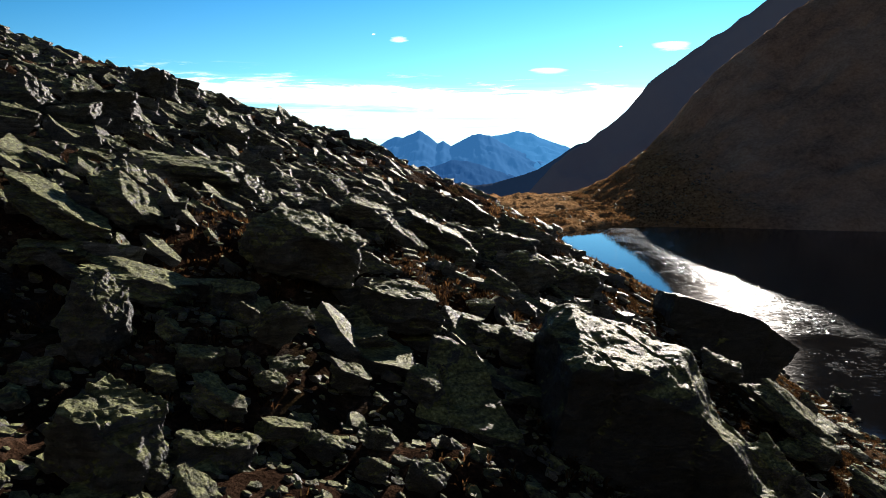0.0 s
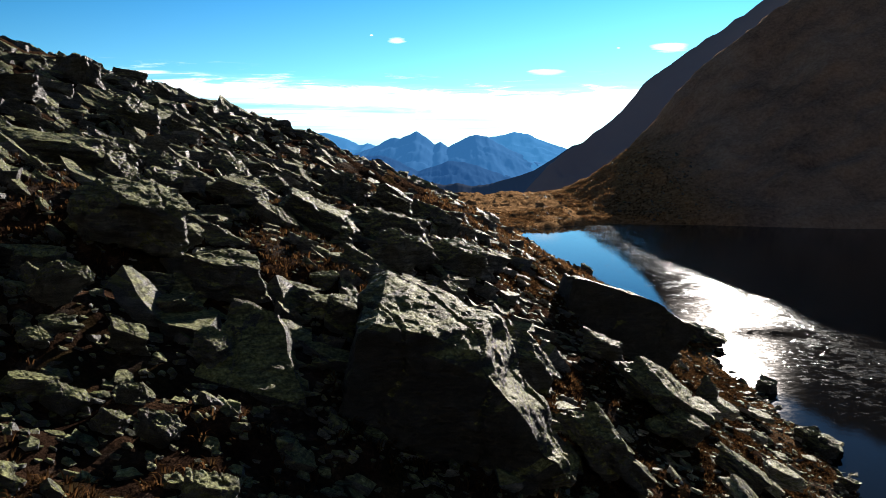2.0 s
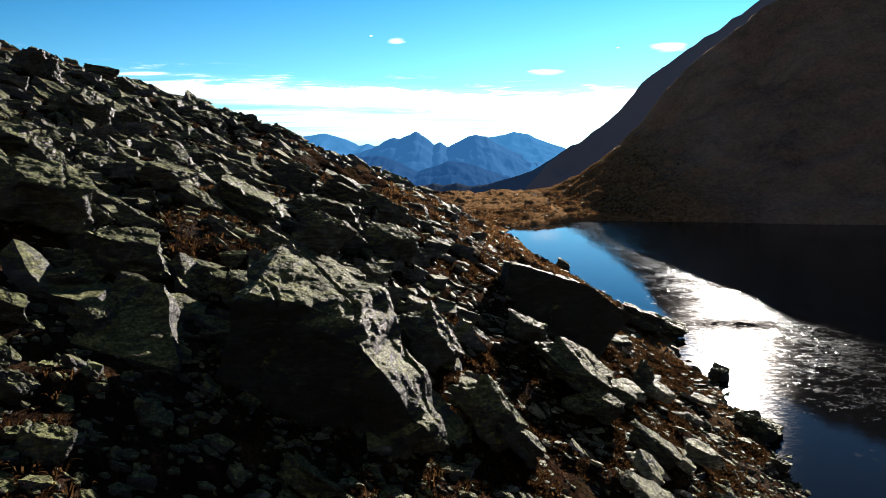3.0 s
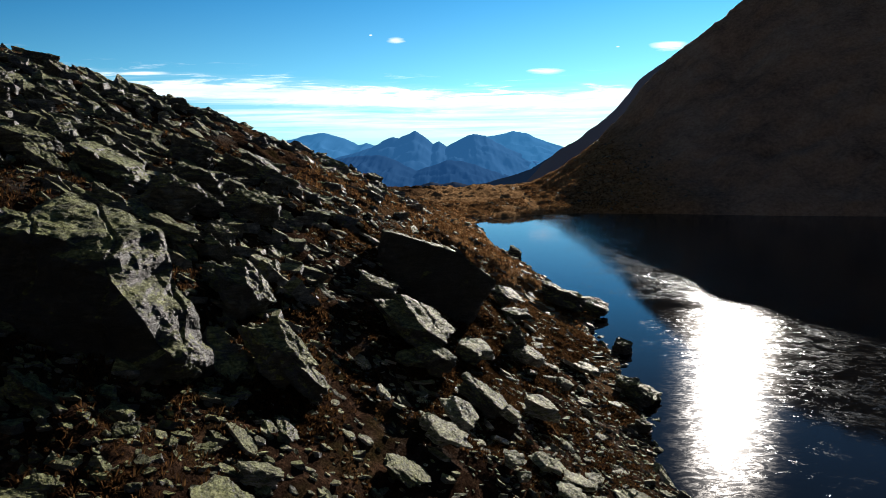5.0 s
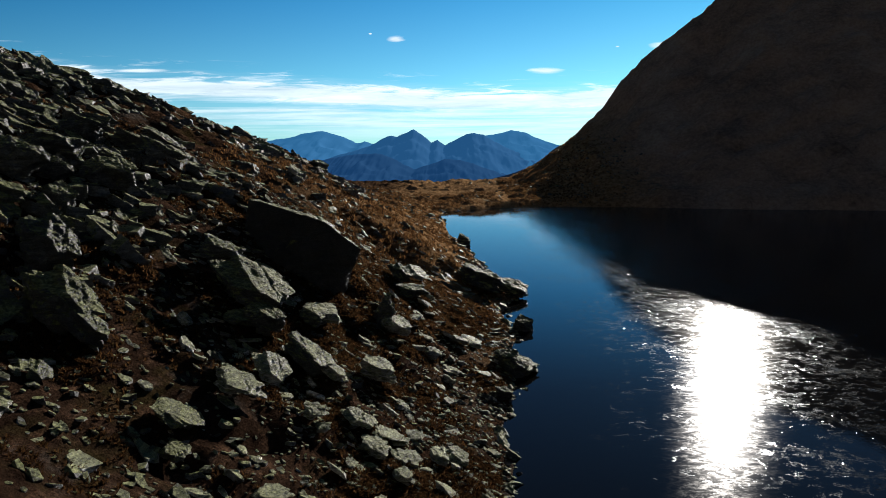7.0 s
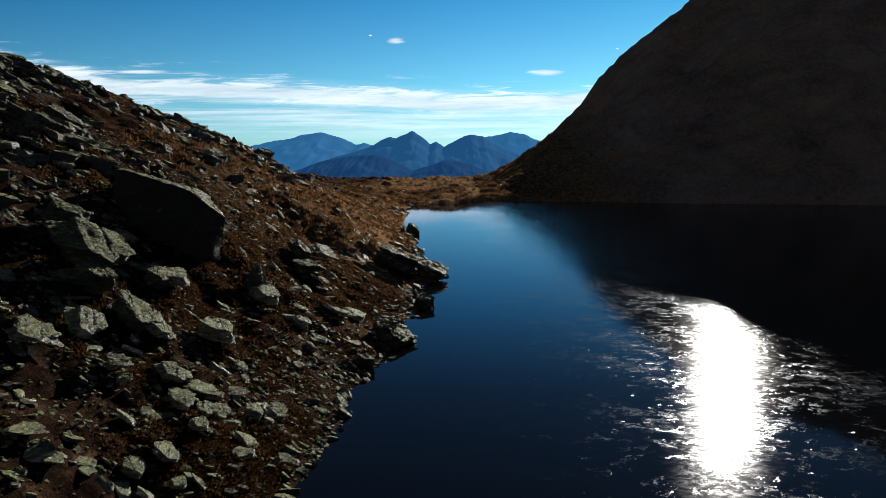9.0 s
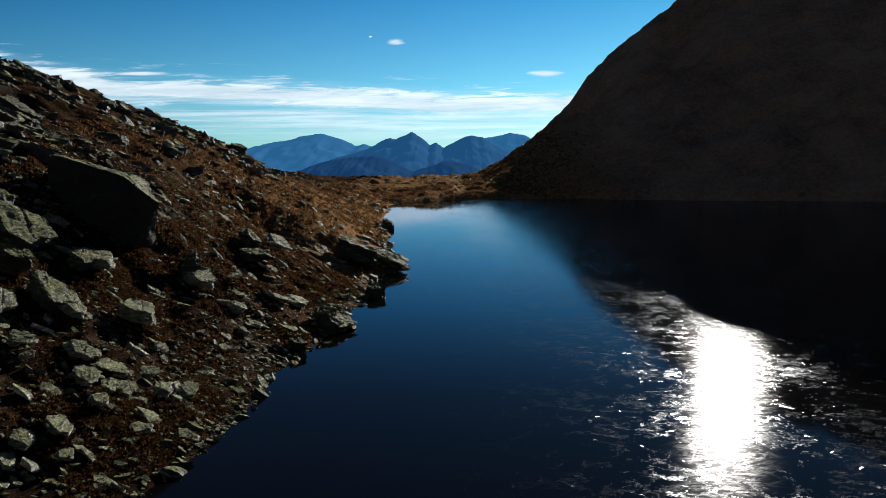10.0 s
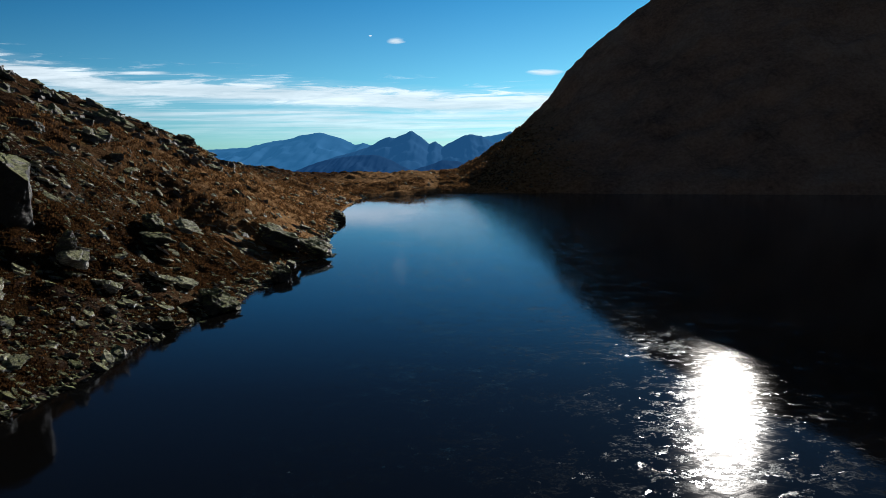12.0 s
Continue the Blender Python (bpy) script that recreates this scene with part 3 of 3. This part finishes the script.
STACKED_BLOCKS = [
    (-2.72, 9.32, 8.88, 0.81, 0.53, 8, 1),
    (-2.20, 9.35, 8.87, 0.28, 0.44, 15, 4),
    (-2.93, 8.70, 8.79, 0.47, 0.42, 20, 7),
    (-2.11, 8.47, 8.63, 0.83, 0.70, 28, 6),
    (-1.61, 9.11, 8.61, 0.41, 0.46, 35, 2),
    (-1.47, 9.52, 8.69, 0.60, 0.37, 12, 0),
    (-2.73, 6.43, 8.29, 0.76, 0.36, 6, 10),
    (-2.17, 6.70, 8.36, 0.30, 0.33, 20, 5),
    (-1.65, 6.42, 8.37, 0.55, 0.43, 32, 9),
    (-1.37, 18.18, 10.27, 1.68, 0.99, 14, 11),
    (-1.16, 13.57, 9.51, 0.44, 0.96, 50, 8),
]
set_boulders(STACKED_BLOCKS, "gneiss block with green lichen wedged among larger boulders")
MIDDLE_BLOCKS = [
    (0.14, 12.65, 8.86, 1.73, 1.36, 15, 7),
    (-0.49, 11.26, 8.60, 0.92, 0.50, 3, 0),
    (-0.60, 9.88, 8.41, 0.75, 0.69, 18, 4),
    (-0.05, 8.58, 7.98, 0.36, 0.42, 15, 1),
    (0.59, 10.16, 8.10, 0.69, 0.60, 12, 5),
    (1.29, 13.42, 8.35, 0.98, 0.63, 8, 3),
    (1.86, 13.08, 8.20, 0.90, 0.56, 14, 0),
    (-0.75, 8.22, 8.03, 0.49, 0.63, 40, 8),
    (0.70, 7.91, 7.75, 0.54, 0.67, 35, 9),
    (2.28, 12.78, 8.15, 0.97, 0.86, 15, 10),
]
set_boulders(MIDDLE_BLOCKS, "broad shaded gneiss boulder beside rusty grass tufts")
LOWER_SLABS = [
    (6.14, 14.18, 6.63, 1.40, 1.77, 44, 3),
    (7.74, 12.24, 5.22, 1.21, 1.27, 42, 6),
    (10.35, 16.56, 4.20, 1.13, 1.13, 30, 2),
    (13.27, 22.40, 2.82, 0.67, 1.33, 30, 5),
    (11.83, 16.09, 3.16, 1.51, 1.38, 38, 9),
    (9.62, 17.62, 4.76, 1.20, 0.90, 20, 0),
    (3.90, 13.20, 7.27, 0.68, 0.68, 30, 1),
    (3.50, 19.04, 8.28, 0.65, 1.22, 52, 8),
    (10.04, 17.50, 4.97, 2.38, 1.82, 34, 3),
    (8.67, 18.58, 5.74, 1.34, 1.34, 30, 0),
]
set_boulders(LOWER_SLABS, "long tilted gneiss slab with bright sunlit upper edge")
LICHEN_BLOCKS = [
    (5.74, 10.28, 6.01, 1.13, 0.74, 8, 0),
    (5.58, 14.78, 6.71, 0.84, 1.18, 35, 2),
    (5.82, 13.88, 6.16, 0.58, 0.67, 10, 4),
    (7.34, 12.50, 5.57, 1.52, 1.75, 44, 3),
    (2.94, 17.80, 8.66, 1.32, 1.77, 40, 8),
    (3.69, 16.13, 7.85, 1.32, 0.88, 22, 6),
    (4.32, 17.67, 7.47, 0.96, 0.91, 25, 11),
    (4.46, 20.30, 8.1, 1.8, 1.6, 22, 2),
]
set_boulders(LICHEN_BLOCKS, "upright gneiss boulder thickly grown with green lichen", stout=True)
FORE_BLOCKS = [
    (3.49, 12.30, 7.31, 1.23, 0.75, 8, 0),
    (6.50, 6.41, 5.32, 0.28, 0.53, 10, 5),
    (7.83, 7.13, 5.01, 1.26, 0.84, 24, 6),
    (7.85, 10.53, 4.62, 0.54, 0.67, 48, 3),
    (5.93, 8.25, 5.61, 0.55, 0.42, 8, 1),
    (6.83, 9.18, 4.87, 0.47, 0.33, 6, 0),
    (9.86, 11.45, 3.46, 1.13, 1.03, 38, 8),
    (10.16, 10.69, 2.92, 0.65, 0.60, 12, 11),
    (9.78, 16.47, 4.24, 1.16, 0.93, 18, 2),
    (10.40, 16.39, 3.90, 0.61, 0.85, 20, 4),
    (11.50, 18.36, 3.79, 1.08, 1.23, 15, 5),
]
set_boulders(FORE_BLOCKS, "grey gneiss block half sunk in dark peat", True)
TURF_BLOCKS = [
    (13.61, 22.13, 2.63, 1.28, 1.68, 30, 2),
    (11.14, 14.70, 3.40, 1.22, 1.33, 38, 3),
    (12.36, 16.00, 2.94, 0.98, 1.20, 35, 6),
    (10.77, 13.11, 3.50, 1.28, 1.16, 30, 0),
    (12.33, 13.70, 2.57, 0.72, 0.72, 25, 0),
    (13.14, 14.70, 2.06, 0.78, 0.66, 25, 3),
    (14.00, 14.62, 1.55, 1.02, 0.50, 20, 0),
    (13.83, 13.79, 1.52, 0.69, 0.73, 20, 9),
    (14.39, 13.91, 1.29, 0.69, 0.57, 25, 3),
    (15.32, 14.71, 0.87, 0.62, 0.60, 12, 5),
    (13.54, 17.44, 2.41, 1.38, 1.61, 25, 7),
]
set_boulders(TURF_BLOCKS, "weathered gneiss block lying on brown turf", True)
SHORE_BLOCKS = [
    (19.13, 30.48, 0.25, 1.12, 0.96, 4, 11),
    (17.72, 24.25, 0.58, 1.03, 0.90, 10, 1),
    (18.25, 23.64, 0.34, 0.92, 0.99, 12, 3),
    (17.43, 37.24, 1.52, 2.58, 2.10, 16, 6),
    (19.49, 38.12, 0.69, 2.15, 1.39, 20, 9),
    (17.42, 20.86, 0.33, 0.67, 0.62, 8, 4),
    (13.33, 29.87, 3.07, 1.20, 1.23, 35, 3),
    (13.87, 28.70, 2.42, 1.51, 0.86, 12, 0),
    (18.30, 24.11, 0.35, 1.86, 0.88, 14, 9),
    (17.27, 37.45, 1.41, 2.11, 1.39, 16, 7),
    (17.18, 61.79, 0.42, 1.33, 1.33, 18, 5),
]
set_boulders(SHORE_BLOCKS, "dark wet gneiss block at the water's edge")
STRAND_BLOCKS = [
    (14.42, 13.09, 1.24, 0.56, 0.66, 25, 2),
    (14.58, 14.19, 1.12, 0.76, 0.61, 22, 3),
    (13.70, 13.99, 1.58, 0.89, 0.50, 18, 0),
    (14.23, 14.64, 1.35, 0.64, 0.39, 10, 1),
    (14.62, 15.48, 1.13, 0.65, 0.38, 14, 0),
    (15.81, 15.06, 0.72, 0.75, 0.40, 8, 3),
    (14.18, 11.87, 1.09, 0.77, 0.61, 28, 6),
    (13.80, 11.20, 1.01, 0.62, 0.50, 15, 5),
    (14.68, 11.11, 0.74, 0.46, 0.49, 20, 2),
    (12.80, 10.05, 1.78, 0.58, 0.38, 18, 4),
    (12.15, 10.30, 2.25, 0.91, 0.35, 12, 0),
]
set_boulders(STRAND_BLOCKS, "flat pale stone block near the lake's shore", True)
LOW_BLOCKS = [
    (13.48, 14.69, 1.90, 0.70, 0.59, 28, 3),
    (12.51, 13.51, 2.20, 0.47, 0.44, 10, 1),
    (14.92, 22.07, 1.51, 0.69, 1.05, 38, 8),
    (11.77, 18.74, 3.77, 1.27, 1.22, 18, 7),
    (10.33, 13.37, 3.64, 0.52, 0.65, 15, 2),
    (13.92, 32.44, 2.72, 1.53, 1.21, 28, 3),
    (6.24, 30.27, 7.66, 0.54, 0.59, 20, 1),
    (6.89, 36.85, 7.74, 0.75, 0.81, 20, 5),
    (14.03, 32.49, 2.56, 1.51, 0.87, 25, 0),
    (16.49, 25.31, 1.03, 1.39, 0.93, 20, 3),
    (15.97, 24.41, 1.32, 0.94, 0.67, 20, 1),
]
set_boulders(LOW_BLOCKS, "small angular gneiss block on the lower slope", True)
CREST_BLOCKS = [
    (-17.22, 46.83, 16.54, 2.43, 1.53, 8, 11),
    (-11.65, 48.83, 14.51, 3.55, 2.00, 14, 7),
    (-13.07, 25.83, 14.24, 1.52, 1.62, 45, 3),
    (-11.32, 19.83, 13.05, 1.00, 0.62, 12, 4),
    (-8.05, 14.83, 11.80, 0.88, 0.71, 35, 8),
    (-7.40, 15.83, 11.85, 0.76, 0.47, 20, 0),
    (-22.19, 39.83, 17.03, 1.60, 1.17, 6, 7),
    (-20.43, 44.83, 17.37, 0.82, 0.75, 10, 8),
    (-11.00, 29.83, 13.94, 1.18, 0.82, 25, 2),
    (-12.96, 50.47, 14.91, 4.12, 1.95, 16, 9),
    (-16.94, 46.47, 16.64, 2.20, 1.40, 15, 7),
    (4.32, 57.85, 7.71, 1.75, 1.35, 18, 11),
]
set_boulders(CREST_BLOCKS, "dark boulder standing out on the hill's crest")


def scatter_boulders(count, region, sizes, seed, label, group, sink=0.25):
    rng = random.Random(seed)
    x0, x1, y0, y1 = region
    made = tries = 0
    while made < count and tries < count * 30:
        tries += 1
        x, y = rng.uniform(x0, x1), rng.uniform(y0, y1)
        z = ground_z(x, y)
        s = sizes[0] * (sizes[1] / sizes[0]) ** (rng.random() ** 1.7)
        if z < 0.15 or any((x - a) ** 2 + (y - b) ** 2 < (1.0 * r + 0.5 * s) ** 2 for a, b, r in TAKEN):
            continue
        sx, sy, sz = s * rng.uniform(0.95, 1.5), s * rng.uniform(0.7, 1.1), s * rng.uniform(0.6, 1.05)
        boulder(x, y, z + sz * (0.42 - sink), sx, sy, sz, rng.uniform(-40, 40) + 180 * rng.randrange(2), rng.uniform(-18, 10), rng.uniform(5, 40), rng.randrange(16), label, group)
        made += 1


TAKEN += [(4.4, 12.0, 2.0), (10.2, 23.0, 2.0), (1.1, 10.5, 1.4), (1.5, 8.4, 0.8), (3.6, 9.3, 0.7)]
scatter_boulders(62, (-11, 6, 6, 18), (0.4, 1.1), 1, "angular gneiss boulder flecked with lichen, wedged in the slope", "boulders of the slope")
scatter_boulders(50, (-14, 4, 16, 32), (0.8, 2.1), 4, "dark gneiss boulder among others on the upper slope", "boulders of the slope")
scatter_boulders(46, (-28, -4, 20, 44), (1.2, 3.0), 9, "great dark gneiss boulder high on the slope", "boulders of the slope", 0.5)
scatter_boulders(46, (-32, 6, 32, 60), (1.0, 2.6), 2, "dark gneiss boulder near the hill's crest", "boulders of the crest", 0.72)
scatter_boulders(16, (6, 17, 9, 44), (0.3, 0.55), 3, "grey gneiss block lying in brown turf", "blocks on the turf slope")


# ---- rubble ----
def rubble(name, count, region, sizes, seed, label, dense, detail=1, material=STONE, top=999.0, flat=1.0):
    """Small stones past counting, as one mesh."""
    rng = np.random.default_rng(seed)
    shapes = []
    for k in range(8):
        r = random.Random(seed * 10 + k)
        tilt = Vector((r.uniform(-0.25, 0.25), r.uniform(-0.2, 0.2), 1)).normalized()
        cuts = [(tilt, r.uniform(0.14, 0.26)), (-tilt, 0.25)]
        cuts += [((math.cos(a), math.sin(a), r.uniform(-0.4, 0.15)), r.uniform(0.32, 0.52)) for a in [k + j * 1.26 + r.uniform(-0.35, 0.35) for j in range(5)]]
        if detail:
            cuts += [((r.uniform(-1, 1), r.uniform(-1, 1), r.uniform(0.3, 1.0)), r.uniform(0.3, 0.4)) for j in range(2)]
        bm = cut_block(cuts, 0.62)
        bmesh.ops.triangulate(bm, faces=bm.faces[:])
        if detail > 1:
            refine(bm, 0.3, 2)
            for v in bm.verts:
                v.co += 0.07 * noise.noise_vector(v.co * 3.1 + Vector((k, seed, 0)))
        bm.verts.index_update()
        shapes.append((np.array([v.co[:] for v in bm.verts]), np.array([[v.index for v in f.verts] for f in bm.faces])))
        bm.free()
    tries = count * (4 if top > 99 else 60)
    x, y = rng.uniform(region[0], region[1], tries), rng.uniform(region[2], region[3], tries)
    z = height(x, y)
    keep = (z > -0.15) & (z < top) & (fbm(x, y, 5.0, 3, seed) + rng.uniform(-0.35, 0.35, tries) > dense)
    x, y, z = x[keep][:count], y[keep][:count], z[keep][:count]
    verts, faces, base = [], [], 0
    for k in range(len(x)):
        pv, pf = shapes[k % 8]
        s = sizes[0] * (sizes[1] / sizes[0]) ** (rng.random() ** 2.2)
        m = np.array(Euler((rng.uniform(-0.35, 0.25), rng.uniform(0.0, 0.8), rng.uniform(-0.7, 0.7))).to_matrix()) * s * np.array([rng.uniform(0.8, 1.7), rng.uniform(0.6, 1.1), flat * rng.uniform(0.6, 1.25)])
        verts.append(pv @ m.T + (x[k], y[k], z[k] + 0.1 * s))
        faces.append(pf + base)
        base += len(pv)
    ob = mesh_object(name, np.concatenate(verts).tolist(), np.concatenate(faces).tolist(), material, False)
    return tagged(ob, label, "stones", kind="stuff")


rubble("rubble", 1700, (-13, 8, 4.5, 11.4), (0.1, 0.36), 50, "small broken blocks between boulders and grass", -0.6, 2)
rubble("rubble", 1500, (-13, 7, 11, 30), (0.25, 0.9), 53, "broken gneiss blocks packed between the boulders", -0.35, 2)
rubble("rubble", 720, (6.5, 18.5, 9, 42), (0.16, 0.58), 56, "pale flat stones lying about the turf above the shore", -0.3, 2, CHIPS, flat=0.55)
rubble("rubble", 800, (-30, -6, 16, 42), (0.35, 1.2), 58, "heaped gneiss blocks high on the slope", -0.5, 2)
rubble("rubble", 900, (-34, 9, 32, 66), (0.4, 1.3), 54, "broken gneiss blocks along the hill's crest", -0.25, 2)
rubble("rubble", 3400, (-10, 19.5, 5, 34), (0.08, 0.3), 51, "loose grey stones strewn over the slope", -0.15)
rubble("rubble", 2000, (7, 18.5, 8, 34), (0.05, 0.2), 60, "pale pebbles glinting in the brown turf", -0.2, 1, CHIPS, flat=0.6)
rubble("rubble", 800, (14, 22, 8, 70), (0.1, 0.42), 59, "dark wet stones along the water's edge", -0.4, 2, WET, 0.3)
rubble("rubble", 3000, (-30, 21, 34, 112), (0.15, 0.7), 52, "stones scattered over the far turf slope", 0.08)
rubble("rubble", 600, (20, 50, 106, 150), (0.2, 0.6), 57, "rusty broken rocks along the spur above the lake", -0.2, 1, RUSTY)
rubble("gravel", 9000, (-8, 19.5, 5, 32), (0.05, 0.16), 55, "small grey gravel between the stones", -0.3, 0)


def tussocks(name, count, region, size, seed, label, dense, wide=0.03, thins=None):
    """Clumps of bent grass blades, as one mesh."""
    rng = np.random.default_rng(seed)
    x, y = rng.uniform(region[0], region[1], count * 5), rng.uniform(region[2], region[3], count * 5)
    z = height(x, y)
    keep = (z > 0.12) & (fbm(x, y, 4.0, 3, seed) + rng.uniform(-0.15, 0.15, count * 5) > dense)
    if thins:
        keep &= rng.uniform(thins[0], thins[1], count * 5) > x
    x, y, z = x[keep][:count], y[keep][:count], z[keep][:count]
    n, blades = len(x), 10
    s = (size * rng.uniform(0.6, 1.3, n))[:, None]
    a = rng.uniform(0, 2 * np.pi, (n, blades))
    out = s * rng.uniform(0.15, 0.9, (n, blades))
    tall = s * rng.uniform(0.3, 0.75, (n, blades))
    root = s * rng.uniform(0.0, 0.35, (n, blades))
    ca, sa, w = np.cos(a), np.sin(a), s * wide
    X, Y, Z = x[:, None], y[:, None], z[:, None] - 0.02
    def ring(r, h, wide):
        return [np.stack([X + ca * r - sa * wide * k, Y + sa * r + ca * wide * k, Z + h], -1) for k in (-1, 1)]
    pts = ring(root, 0 * tall, w) + ring(root + out * 0.45, tall * 0.8, w * 0.8) + ring(root + out, tall * 0.85, w * 0.2)
    verts = np.stack(pts, 2).reshape(-1, 3)
    base = np.arange(n * blades) * 6
    faces = np.concatenate([np.stack([base, base + 1, base + 3, base + 2], -1), np.stack([base + 2, base + 3, base + 5, base + 4], -1)])
    return tagged(mesh_object(name, verts.tolist(), faces.tolist(), GRASS), label, "grass", kind="stuff")


tussocks("grass", 6500, (-9, 7.5, 5, 32), 0.2, 61, "rusty brown tufts of autumn grass between the rocks", 0.08, 0.05)
tussocks("grass", 30000, (6, 18.5, 8, 34), 0.14, 63, "short brown turf grass on the lower slope", -0.12, 0.09)
tussocks("grass", 9000, (3, 24, 32, 116), 0.34, 62, "orange brown grass over the far slope and saddle", -0.15, 0.05)
tussocks("grass", 3600, (26, 48, 104, 150), 0.36, 64, "golden backlit grass on the flank of the spur", -0.9, 0.07, (28, 47))
